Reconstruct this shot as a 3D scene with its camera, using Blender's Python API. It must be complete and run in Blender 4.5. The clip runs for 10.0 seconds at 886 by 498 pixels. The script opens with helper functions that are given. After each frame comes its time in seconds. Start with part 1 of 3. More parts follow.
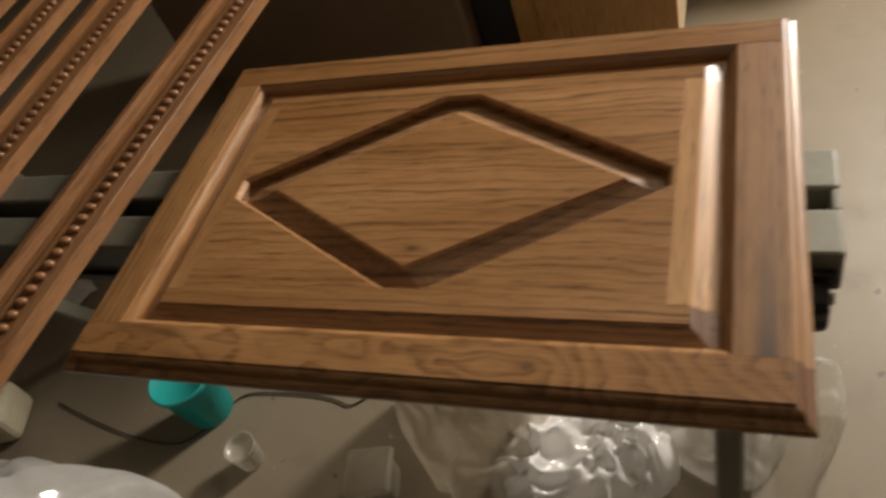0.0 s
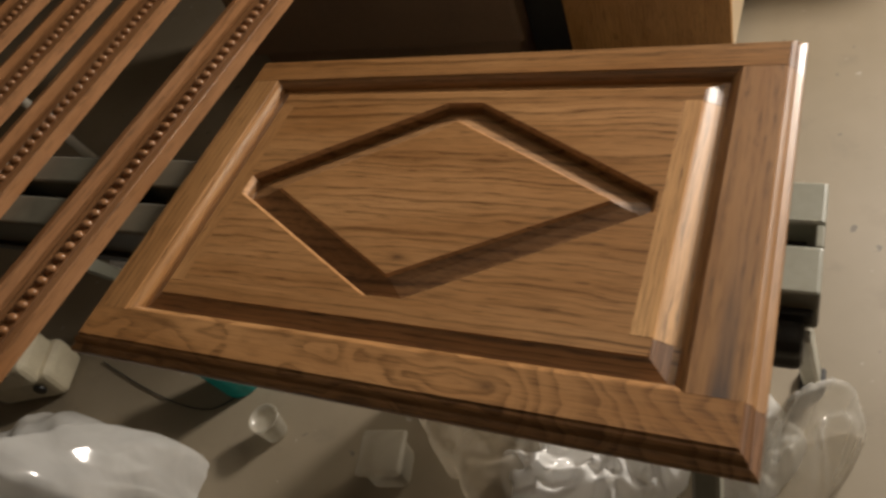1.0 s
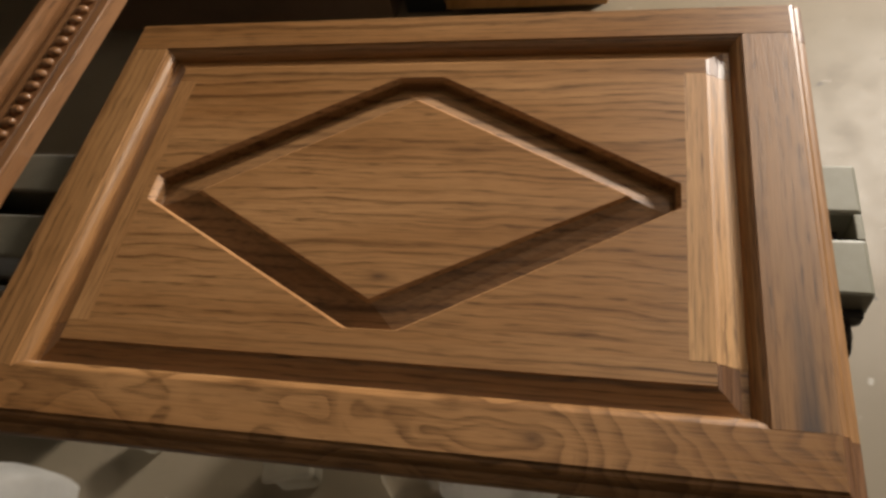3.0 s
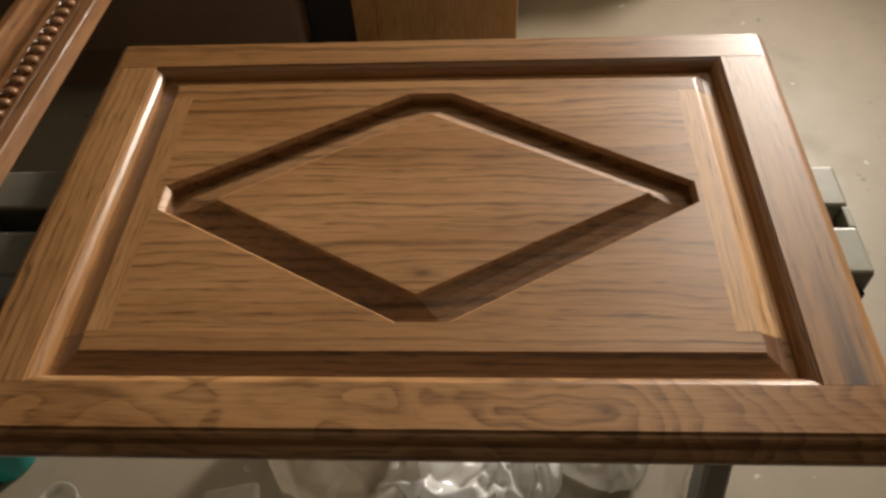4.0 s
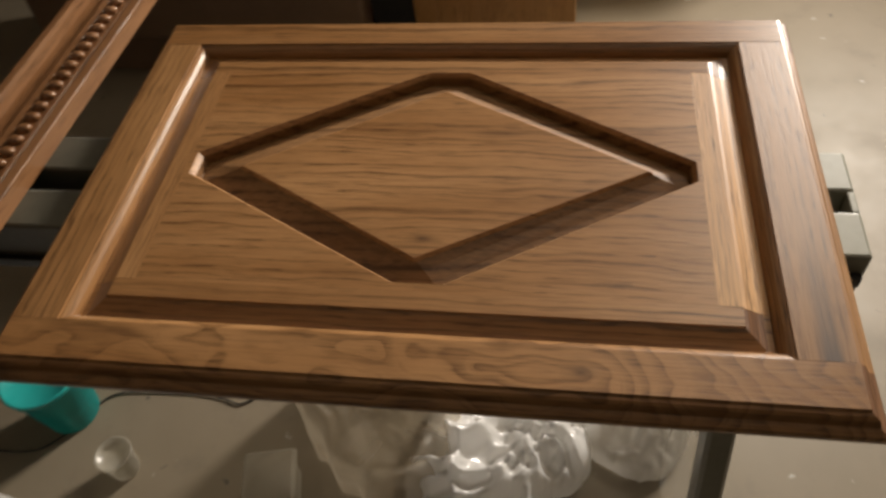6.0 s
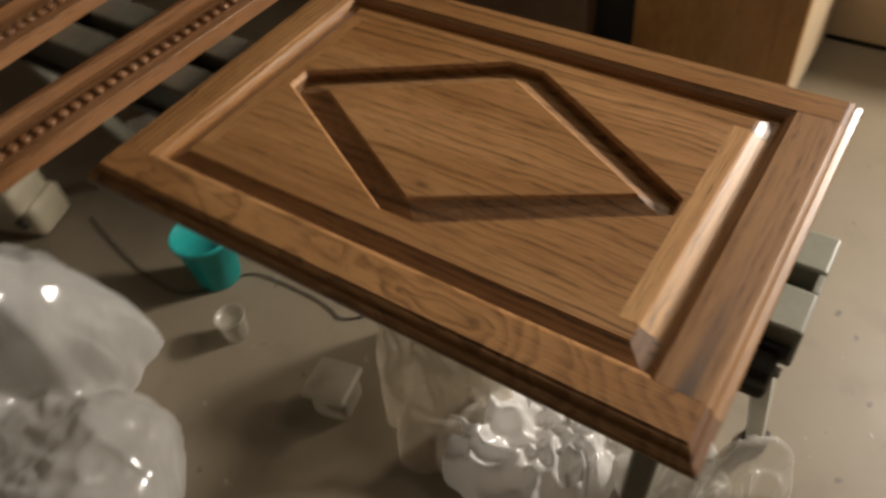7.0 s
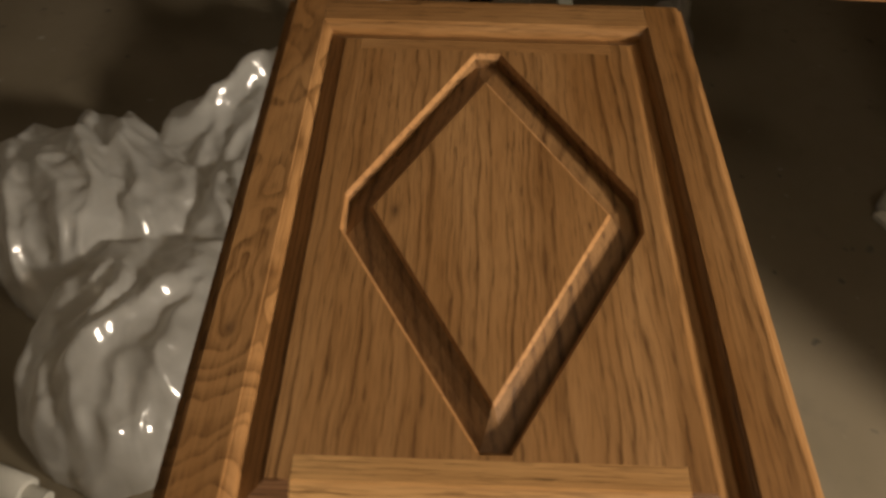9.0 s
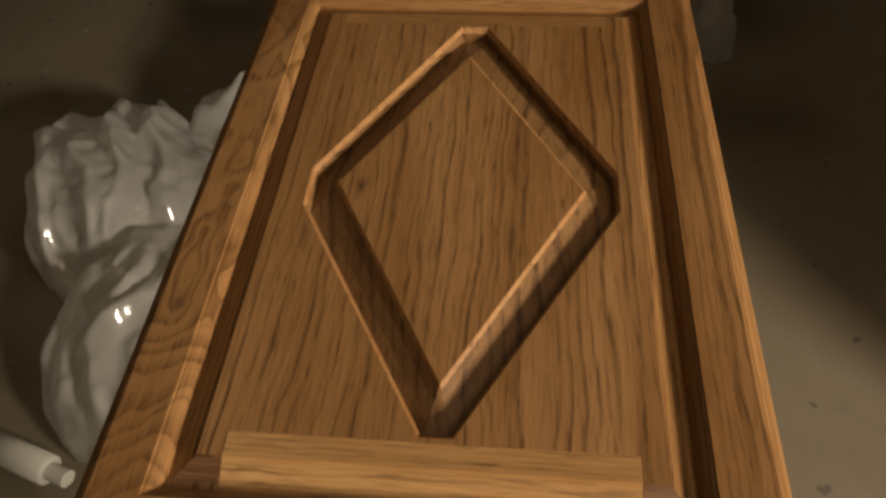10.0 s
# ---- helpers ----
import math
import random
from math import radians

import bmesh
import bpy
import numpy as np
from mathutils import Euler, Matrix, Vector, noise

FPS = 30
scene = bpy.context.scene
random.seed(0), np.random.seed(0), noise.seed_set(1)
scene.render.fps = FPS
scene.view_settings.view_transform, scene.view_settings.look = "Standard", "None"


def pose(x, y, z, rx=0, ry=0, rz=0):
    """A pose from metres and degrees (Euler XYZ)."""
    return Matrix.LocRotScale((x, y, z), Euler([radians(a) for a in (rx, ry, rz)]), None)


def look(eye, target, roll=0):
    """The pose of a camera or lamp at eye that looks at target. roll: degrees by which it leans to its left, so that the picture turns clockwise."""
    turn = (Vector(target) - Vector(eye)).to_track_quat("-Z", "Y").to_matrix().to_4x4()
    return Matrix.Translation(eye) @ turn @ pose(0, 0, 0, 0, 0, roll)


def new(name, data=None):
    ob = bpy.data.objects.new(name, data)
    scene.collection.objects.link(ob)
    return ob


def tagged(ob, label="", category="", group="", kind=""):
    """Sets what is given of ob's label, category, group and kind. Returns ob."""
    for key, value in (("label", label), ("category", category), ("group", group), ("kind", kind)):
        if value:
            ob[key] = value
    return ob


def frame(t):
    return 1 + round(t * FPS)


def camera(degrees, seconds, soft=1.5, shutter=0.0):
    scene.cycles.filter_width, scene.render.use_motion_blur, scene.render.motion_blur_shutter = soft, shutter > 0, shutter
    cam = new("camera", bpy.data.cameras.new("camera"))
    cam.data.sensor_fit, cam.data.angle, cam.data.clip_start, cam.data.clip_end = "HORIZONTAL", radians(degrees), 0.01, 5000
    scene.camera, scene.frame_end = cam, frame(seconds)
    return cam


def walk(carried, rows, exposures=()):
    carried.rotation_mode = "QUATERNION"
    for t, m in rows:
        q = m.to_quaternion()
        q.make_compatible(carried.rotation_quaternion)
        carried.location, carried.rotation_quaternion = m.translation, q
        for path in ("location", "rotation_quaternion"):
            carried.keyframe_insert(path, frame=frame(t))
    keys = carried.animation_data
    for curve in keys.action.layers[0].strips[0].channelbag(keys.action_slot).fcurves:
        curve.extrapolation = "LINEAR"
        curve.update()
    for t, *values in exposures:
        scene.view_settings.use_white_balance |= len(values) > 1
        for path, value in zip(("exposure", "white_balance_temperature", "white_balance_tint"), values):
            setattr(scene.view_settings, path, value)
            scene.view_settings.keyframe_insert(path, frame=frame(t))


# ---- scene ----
cam = camera(60.3, 10.0, soft=3.0, shutter=0.6)
PATH = [
    (0, (0.278, -0.47, 1.296), (-0.46, 0.706, -0.144), -23.9),
    (0.5, (0.363, -0.448, 1.307), (-0.44, 0.711, -0.112), -24.5),
    (1, (0.345, -0.431, 1.308), (-0.536, 0.642, -0.131), -25.9),
    (1.5, (0.274, -0.384, 1.3), (-0.443, 0.668, -0.242), -25.2),
    (2, (0.241, -0.354, 1.29), (-0.383, 0.686, -0.3), -25.5),
    (2.5, (0.233, -0.34, 1.289), (-0.385, 0.65, -0.335), -24.1),
    (4, (0.052, -0.424, 1.272), (-0.065, 0.833, -0.279), -4.4),
    (4.5, (0.047, -0.446, 1.271), (-0.122, 0.838, -0.253), -4.6),
    (5, (0.047, -0.456, 1.273), (-0.107, 0.836, -0.245), -3.8),
    (5.5, (0.068, -0.449, 1.27), (-0.102, 0.8, -0.282), -6.3),
    (7, (0.341, -0.48, 1.303), (-0.502, 0.567, -0.178), -7.8),
    (7.5, (0.482, -0.377, 1.301), (-0.604, 0.457, -0.157), -3.7),
    (8, (0.483, -0.277, 1.286), (-0.672, 0.373, -0.211), -0.3),
    (8.5, (0.417, -0.14, 1.295), (-0.779, 0.251, -0.26), -1.2),
    (9, (0.438, -0.03, 1.293), (-0.838, -0.051, -0.247), 1.0),
    (9.5, (0.453, 0.041, 1.27), (-0.834, -0.137, -0.251), -3.4),
    (10, (0.43, 0.045, 1.263), (-0.83, -0.13, -0.281), -3.8),
]
EXPOSURES = [(0.0, 0.08, 6500, 10), (2.5, 0.08, 6500, 10), (4.0, 0.18, 6500, 10), (5.5, 0.18, 6500, 10), (7.0, 0.08, 6500, 10), (8.5, -0.15, 7100, 10), (10.0, -0.30, 7400, 10)]
walk(cam, [(t, look(eye, target, roll)) for t, eye, target, roll in PATH], EXPOSURES)

# ---- light: one warm work lamp at the far side, one dim ceiling bulb ----
world = bpy.data.worlds.new("world")
scene.world = world
world.use_nodes = True
world.node_tree.nodes["Background"].inputs["Color"].default_value = (1.0, 0.8, 0.6, 1)
world.node_tree.nodes["Background"].inputs["Strength"].default_value = 0.05


def bulb(name, at, radius, watts, colour):
    data = bpy.data.lights.new(name, "POINT")
    data.shadow_soft_size, data.energy, data.color = radius, watts, colour
    ob = new(name, data)
    ob.location = at
    return ob


def flood(name, eye, target, size, watts, colour, beam):
    data = bpy.data.lights.new(name, "AREA")
    data.shape, data.size, data.energy, data.color = "DISK", size, watts, colour
    data.spread = radians(beam)
    ob = new(name, data)
    ob.matrix_world = look(eye, target)
    return ob


LAMP = (1.27, 2.12, 1.57)
flood("work_light", LAMP, (0.1, 0.2, 0.80), 0.44, 41, (1.0, 0.91, 0.80), 120)
bulb("work_light_spill", (LAMP[0], LAMP[1] + 0.03, LAMP[2] + 0.2), 0.05, 3, (1.0, 0.86, 0.70))
bulb("ceiling_light", (0.85, 1.25, 2.33), 0.14, 14.0, (1.0, 0.87, 0.72))

H = 0.82  # height of the cabinet door's face over the floor


# ---- materials ----
class Mat:
    """A small builder of node materials."""

    def __init__(self, name):
        self.mat = bpy.data.materials.new(name)
        self.mat.use_nodes = True
        self.tree = self.mat.node_tree
        self.bsdf = self.tree.nodes["Principled BSDF"]
        self.out = self.tree.nodes["Material Output"]

    def node(self, kind, **values):
        n = self.tree.nodes.new(kind)
        for k, v in values.items():
            n.inputs[k.replace("_", " ")].default_value = v
        return n

    def link(self, a, b):
        self.tree.links.new(a, b)

    def coords(self, scale=(1, 1, 1), turn=(0, 0, 0), move=(0, 0, 0), output="Object"):
        tc = self.tree.nodes.new("ShaderNodeTexCoord")
        mp = self.tree.nodes.new("ShaderNodeMapping")
        mp.inputs["Scale"].default_value = scale
        mp.inputs["Rotation"].default_value = turn
        mp.inputs["Location"].default_value = move
        self.link(tc.outputs[output], mp.inputs["Vector"])
        return mp.outputs["Vector"]

    def noise(self, vec, scale, detail=4.0, rough=0.5, distortion=0.0):
        n = self.node("ShaderNodeTexNoise", Scale=scale, Detail=detail, Roughness=rough, Distortion=distortion)
        self.link(vec, n.inputs["Vector"])
        return n.outputs["Fac"]

    def ramp(self, fac, *stops):
        r = self.tree.nodes.new("ShaderNodeValToRGB")
        e = r.color_ramp.elements
        e[0].position, e[0].color = stops[0][0], (*stops[0][1], 1)
        e[1].position, e[1].color = stops[-1][0], (*stops[-1][1], 1)
        for p, c in stops[1:-1]:
            s = e.new(p)
            s.color = (*c, 1)
        self.link(fac, r.inputs["Fac"])
        return r.outputs["Color"]

    def mix(self, fac, a, b, blend="MIX"):
        m = self.tree.nodes.new("ShaderNodeMix")
        m.data_type, m.blend_type = "RGBA", blend
        for value, socket in ((fac, m.inputs[0]), (a, m.inputs[6]), (b, m.inputs[7])):
            if isinstance(value, bpy.types.NodeSocket):
                self.link(value, socket)
            else:
                socket.default_value = value if isinstance(value, (int, float)) else (*value, 1)
        return m.outputs[2]

    def maths(self, op, a, b=0.0):
        m = self.tree.nodes.new("ShaderNodeMath")
        m.operation = op
        for value, socket in ((a, m.inputs[0]), (b, m.inputs[1])):
            if isinstance(value, bpy.types.NodeSocket):
                self.link(value, socket)
            else:
                socket.default_value = value
        return m.outputs[0]

    def finish(self, colour=None, rough=0.5, metal=0.0, bump=None, strength=0.3, depth=0.001, coat=0.0, coat_rough=0.2):
        if colour is not None:
            if isinstance(colour, bpy.types.NodeSocket):
                self.link(colour, self.bsdf.inputs["Base Color"])
            else:
                self.bsdf.inputs["Base Color"].default_value = (*colour, 1)
        if isinstance(rough, bpy.types.NodeSocket):
            self.link(rough, self.bsdf.inputs["Roughness"])
        else:
            self.bsdf.inputs["Roughness"].default_value = rough
        self.bsdf.inputs["Metallic"].default_value = metal
        self.bsdf.inputs["Coat Weight"].default_value = coat
        self.bsdf.inputs["Coat Roughness"].default_value = coat_rough
        if bump is not None:
            b = self.node("ShaderNodeBump", Strength=strength, Distance=depth)
            self.link(bump, b.inputs["Height"])
            self.link(b.outputs["Normal"], self.bsdf.inputs["Normal"])
        return self.mat


def oak(name, along="x", tone=1.0, warm=1.0, seed=0.0, figure=1.0, lines=75.0, rough=0.37, knot=None, rings=True, spread=(1.0, 0.2), smudge=False, contrast=1.0, broad=False, green=1.0):
    """Stained, varnished oak: growth bands that wander along the board, dark pores, broad colour drift.
    knot: where the bands close round a knot; spread: how quickly they open along the board on either side of it."""
    m = Mat(name)

    def axes(a, b, c):
        return {"x": (a, b, c), "y": (b, a, c), "z": (b, c, a)}[along]

    raw = m.coords()
    wander = m.noise(m.coords(scale=axes(1.9, 10.0, 10.0), move=(seed * 2.1, seed, 0)), 1.0, 2.0, 0.45)
    fine = m.noise(m.coords(scale=axes(26.0, 90.0, 90.0), move=(seed, seed, 0)), 1.0, 2.0, 0.55)
    sep = m.tree.nodes.new("ShaderNodeSeparateXYZ")
    m.link(raw, sep.inputs[0])
    p, q, r = {"x": "XYZ", "y": "YXZ", "z": "ZXY"}[along]
    x, y = sep.outputs[p], m.maths("ADD", sep.outputs[q], m.maths("MULTIPLY", sep.outputs[r], 0.7))
    if knot:
        dx, dy = m.maths("SUBTRACT", x, knot[0]), m.maths("SUBTRACT", y, knot[1])
    if knot and rings:
        u = m.maths("ADD", m.maths("MULTIPLY", m.maths("MAXIMUM", dx, 0.0), spread[0]), m.maths("MULTIPLY", m.maths("MINIMUM", dx, 0.0), spread[1]))
        v = m.maths("SQRT", m.maths("ADD", m.maths("MULTIPLY", u, u), m.maths("MULTIPLY", dy, dy)))
    else:
        v = y
    v = m.maths("ADD", v, m.maths("MULTIPLY", m.maths("SUBTRACT", wander, 0.5), 0.07 * figure))
    wobble = m.noise(m.coords(scale=axes(11.0, 17.0, 17.0), move=(seed, seed * 3.0, 0)), 1.0, 2.0, 0.5)
    v = m.maths("ADD", v, m.maths("MULTIPLY", m.maths("SUBTRACT", wobble, 0.5), (0.060 if broad else 0.026) * figure))
    v = m.maths("ADD", v, m.maths("MULTIPLY", m.maths("SUBTRACT", fine, 0.5), 0.0026))
    # uneven years
    year = m.node("ShaderNodeTexNoise", Scale=lines * 0.35, Detail=2.0, Roughness=0.5)
    year.noise_dimensions = "1D"
    m.link(m.maths("ADD", v, seed), year.inputs["W"])
    v = m.maths("ADD", m.maths("MULTIPLY", v, lines), m.maths("MULTIPLY", year.outputs["Fac"], 2.2))
    band = m.maths("FRACT", v)
    if broad:
        line = m.ramp(band, (0.0, (0.0,) * 3), (0.35, (0.0,) * 3), (0.62, (0.45,) * 3), (0.80, (0.7,) * 3), (0.89, (1.0,) * 3), (0.95, (0.1,) * 3), (1.0, (0.0,) * 3))
    else:
        line = m.ramp(band, (0.0, (0.0,) * 3), (0.42, (0.04,) * 3), (0.68, (0.30,) * 3), (0.83, (1.0,) * 3), (0.92, (0.6,) * 3), (1.0, (0.0,) * 3))
    thin = m.ramp(m.maths("FRACT", m.maths("MULTIPLY", v, 2.37)), (0.0, (0.0,) * 3), (0.60, (0.0,) * 3), (0.85, (0.55,) * 3), (1.0, (0.0,) * 3))
    patch = m.noise(m.coords(scale=axes(4.0, 26.0, 26.0), move=(seed, 0, seed)), 1.0, 3.0, 0.55)
    line = m.maths("MAXIMUM", line, m.maths("MULTIPLY", thin, m.ramp(patch, (0.38, (0.0,) * 3), (0.62, (1.0,) * 3))))
    pores = m.noise(m.coords(scale=axes(26.0, 620.0, 620.0)), 1.0, 2.0, 0.6)
    pores = m.ramp(pores, (0.40, (1.0,) * 3), (0.54, (0.0,) * 3))
    weight = m.noise(m.coords(scale=axes(2.6, 42.0, 42.0), move=(0, seed * 5, 0)), 1.0, 3.0, 0.55)
    drift = m.noise(m.coords(scale=axes(2.5, 14.0, 14.0), move=(seed * 4, 0, 0)), 1.0, 4.0, 0.6)
    light = (0.44 * tone, 0.234 * tone * green, 0.095 * tone / warm)
    mid = (0.285 * tone, 0.132 * tone * green, 0.043 * tone / warm)
    dark = (0.118 * tone, 0.049 * tone * green, 0.013 * tone / warm)
    base = m.mix(m.ramp(drift, (0.32, (0.0,) * 3), (0.68, (1.0,) * 3)), mid, light)
    amount = m.maths("MULTIPLY", line, m.ramp(weight, (0.38, ((0.40 if broad else 0.16) * contrast,) * 3), (0.64, (0.92 * contrast,) * 3)))
    col = m.mix(amount, base, dark)
    col = m.mix(m.maths("MULTIPLY", pores, m.maths("ADD", 0.20, m.maths("MULTIPLY", line, 0.4))), col, (dark[0] * 0.7, dark[1] * 0.7, dark[2] * 0.7))
    # open pores: short dark dashes that crowd along the growth lines
    dash = m.noise(m.coords(scale=axes(34.0, 330.0, 330.0), move=(seed * 3, seed, 0)), 1.0, 1.0, 0.5)
    dash = m.maths("MULTIPLY", m.ramp(dash, (0.60, (0.0,) * 3), (0.68, (1.0,) * 3)), m.maths("ADD", 0.22, m.maths("MULTIPLY", line, 0.5)))
    col = m.mix(dash, col, (dark[0] * 0.6, dark[1] * 0.6, dark[2] * 0.6))
    if knot:
        r = m.maths("SQRT", m.maths("ADD", m.maths("POWER", m.maths("MULTIPLY", dx, 0.45), 2.0), m.maths("MULTIPLY", dy, dy)))
        r = m.maths("ADD", r, m.maths("MULTIPLY", m.maths("SUBTRACT", fine, 0.5), 0.006))
        col = m.mix(m.ramp(r, (0.0015, (0.85,) * 3), (0.005, (0.0,) * 3)), col, (0.05, 0.022, 0.009))
    if smudge:
        # a dark rubbed streak along the outer edge of the stile
        tc = m.coords()
        s2 = m.tree.nodes.new("ShaderNodeSeparateXYZ")
        m.link(tc, s2.inputs[0])
        off = m.maths("ABSOLUTE", m.maths("SUBTRACT", s2.outputs["X"], 0.2925))
        across = m.ramp(m.maths("ADD", off, m.maths("MULTIPLY", m.maths("SUBTRACT", fine, 0.5), 0.003)), (0.0045, (1.0,) * 3), (0.0095, (0.0,) * 3))
        down = m.ramp(m.maths("MULTIPLY", m.maths("ADD", s2.outputs["Y"], 0.18), 1.0), (0.0, (0.95,) * 3), (0.035, (0.6,) * 3), (0.16, (0.0,) * 3))
        col = m.mix(m.maths("MULTIPLY", across, down), col, (0.055, 0.040, 0.036))
    relief = m.maths("SUBTRACT", 1.0, m.maths("MULTIPLY", pores, 0.8))
    gloss = m.maths("ADD", rough - 0.05, m.maths("MULTIPLY", drift, 0.12))
    return m.finish(col, gloss, bump=relief, strength=0.15, depth=0.0004, coat=0.08, coat_rough=0.2)


def speckled(name, colour, other, scale, rough=0.6, bump=0.2, metal=0.0, depth=0.002):
    m = Mat(name)
    a = m.noise(m.coords(), scale, 6.0, 0.6)
    b = m.noise(m.coords(move=(3, 1, 2)), scale * 9, 3.0, 0.6)
    f = m.maths("ADD", m.maths("MULTIPLY", a, 0.7), m.maths("MULTIPLY", b, 0.3))
    col = m.mix(m.ramp(f, (0.35, (0.0,) * 3), (0.65, (1.0,) * 3)), colour, other)
    return m.finish(col, m.maths("ADD", rough - 0.08, m.maths("MULTIPLY", a, 0.16)), metal, bump=b, strength=bump, depth=depth)


def concrete():
    m = Mat("concrete_floor")
    big = m.noise(m.coords(), 1.6, 5.0, 0.6)
    mid = m.noise(m.coords(move=(5, 2, 0)), 9.0, 6.0, 0.65)
    fine = m.noise(m.coords(move=(1, 7, 0)), 160.0, 3.0, 0.6)
    col = m.mix(m.ramp(big, (0.3, (0.0,) * 3), (0.7, (1.0,) * 3)), (0.205, 0.168, 0.112), (0.280, 0.232, 0.168))
    col = m.mix(m.ramp(mid, (0.55, (0.0,) * 3), (0.75, (0.5,) * 3)), col, (0.165, 0.135, 0.10))
    spots = m.noise(m.coords(move=(9, 4, 0)), 23.0, 2.0, 0.5)
    col = m.mix(m.ramp(spots, (0.70, (0.0,) * 3), (0.74, (0.8,) * 3)), col, (0.10, 0.085, 0.07))
    pale = m.noise(m.coords(move=(2, 8, 0)), 31.0, 3.0, 0.5)
    col = m.mix(m.ramp(pale, (0.70, (0.0,) * 3), (0.76, (0.6,) * 3)), col, (0.55, 0.52, 0.47))
    rough = m.maths("ADD", 0.38, m.maths("MULTIPLY", mid, 0.25))
    return m.finish(col, rough, bump=m.maths("ADD", mid, m.maths("MULTIPLY", fine, 0.3)), strength=0.15, depth=0.002)


def film(name, colour, opacity, rough=0.16, seed=0.0, shine=0.12, clear=(1.0, 0.99, 0.96), glow=0.45, relief=0.5, size=1.0):
    """Thin plastic film: part clear, part milky, with a bright broken shine on its creases."""
    m = Mat(name)
    crease = m.noise(m.coords(move=(seed, 0, 0)), 30.0 * size, 6.0, 0.65, 1.5)
    ridge = m.maths("ABSOLUTE", m.maths("SUBTRACT", m.noise(m.coords(move=(0, 0, seed)), 13.0 * size, 3.0, 0.5, 0.6), 0.5))
    fold = m.noise(m.coords(move=(0, seed, 0)), 7.0, 3.0, 0.5, 0.8)
    b = m.node("ShaderNodeBump", Strength=relief, Distance=0.006)
    m.link(m.maths("SUBTRACT", m.maths("MULTIPLY", crease, 0.25), m.maths("MULTIPLY", ridge, 2.4)), b.inputs["Height"])
    m.bsdf.inputs["Base Color"].default_value = (*colour, 1)
    m.bsdf.inputs["Roughness"].default_value = rough + 0.2
    m.bsdf.inputs["Specular IOR Level"].default_value = 0.25
    m.link(b.outputs["Normal"], m.bsdf.inputs["Normal"])
    tl = m.node("ShaderNodeBsdfTranslucent")
    tl.inputs["Color"].default_value = (*colour, 1)
    mix1 = m.node("ShaderNodeMixShader", Fac=glow)
    m.link(m.bsdf.outputs[0], mix1.inputs[1])
    m.link(tl.outputs[0], mix1.inputs[2])
    tr = m.node("ShaderNodeBsdfTransparent")
    tr.inputs["Color"].default_value = (*clear, 1)
    mix2 = m.tree.nodes.new("ShaderNodeMixShader")
    m.link(m.ramp(fold, (0.32, (max(0.0, opacity - 0.13),) * 3), (0.68, (min(1.0, opacity + 0.13),) * 3)), mix2.inputs[0])
    m.link(tr.outputs[0], mix2.inputs[1])
    m.link(mix1.outputs[0], mix2.inputs[2])
    gl = m.node("ShaderNodeBsdfGlossy", Roughness=rough)
    m.link(b.outputs["Normal"], gl.inputs["Normal"])
    mix3 = m.node("ShaderNodeMixShader", Fac=shine)
    m.link(mix2.outputs[0], mix3.inputs[1])
    m.link(gl.outputs[0], mix3.inputs[2])
    m.link(mix3.outputs[0], m.out.inputs["Surface"])
    return m.mat


OAK_RAIL = oak("oak_rail", "x", 1.0, seed=1.3, figure=1.5, lines=62, knot=(0.1283, -0.193), spread=(1.0, 0.11), contrast=0.85, broad=True)
OAK_RAIL_FAR = oak("oak_far_rail", "x", 0.95, seed=2.6, figure=0.35, lines=120, contrast=0.8)
OAK_STILE = oak("oak_stile", "y", 0.95, seed=3.1, figure=0.3, lines=120, contrast=0.7, rough=0.29)
OAK_STILE_WORN = oak("oak_stile_smudged", "y", 0.92, seed=3.9, figure=0.25, lines=110, smudge=True, contrast=0.5, rough=0.45)
OAK_PANEL = oak("oak_panel", "x", 1.0, seed=0.4, figure=0.58, lines=88, knot=(0.002, -0.080), rings=False, contrast=0.95)
# panel oak toned down to paint in the groove's shade
OAK_GROOVE = oak("oak_groove_shade", "x", 0.70, seed=0.9, figure=0.6, lines=70, rough=0.52)
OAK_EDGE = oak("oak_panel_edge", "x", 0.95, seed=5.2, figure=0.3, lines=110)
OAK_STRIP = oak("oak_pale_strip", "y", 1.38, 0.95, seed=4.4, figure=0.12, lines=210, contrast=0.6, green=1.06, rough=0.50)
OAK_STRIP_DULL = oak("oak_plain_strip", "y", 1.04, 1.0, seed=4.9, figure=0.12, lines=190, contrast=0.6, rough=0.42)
# paler oak: a painted highlight along the groove's edges
OAK_LIP = oak("oak_lip_highlight", "x", 1.3, 0.95, seed=5.7, figure=0.2, lines=110, contrast=0.4, rough=0.42)
OAK_END = oak("oak_end_grain", "y", 0.62, 0.75, seed=7.4, figure=0.6, lines=300, rough=0.36)
OAK_TRIM = oak("oak_trim", "y", 0.74, 0.95, seed=6.6, figure=0.2, lines=90, contrast=0.9, rough=0.28, green=0.94)
CONCRETE = concrete()
STEEL = speckled("painted_steel", (0.24, 0.24, 0.19), (0.30, 0.295, 0.24), 14, 0.38, 0.05)
STEEL_DARK = speckled("scuffed_dark_rail", (0.062, 0.061, 0.045), (0.11, 0.105, 0.080), 7, 0.45, 0.1)
BLACK = speckled("black_plastic", (0.012, 0.011, 0.010), (0.022, 0.020, 0.018), 40, 0.45, 0.1)
STEEL_PALE = speckled("pale_enamel", (0.50, 0.49, 0.41), (0.44, 0.43, 0.35), 20, 0.35, 0.05)
WHITE_METAL = speckled("white_enamel", (0.72, 0.70, 0.63), (0.62, 0.60, 0.53), 30, 0.35, 0.05)
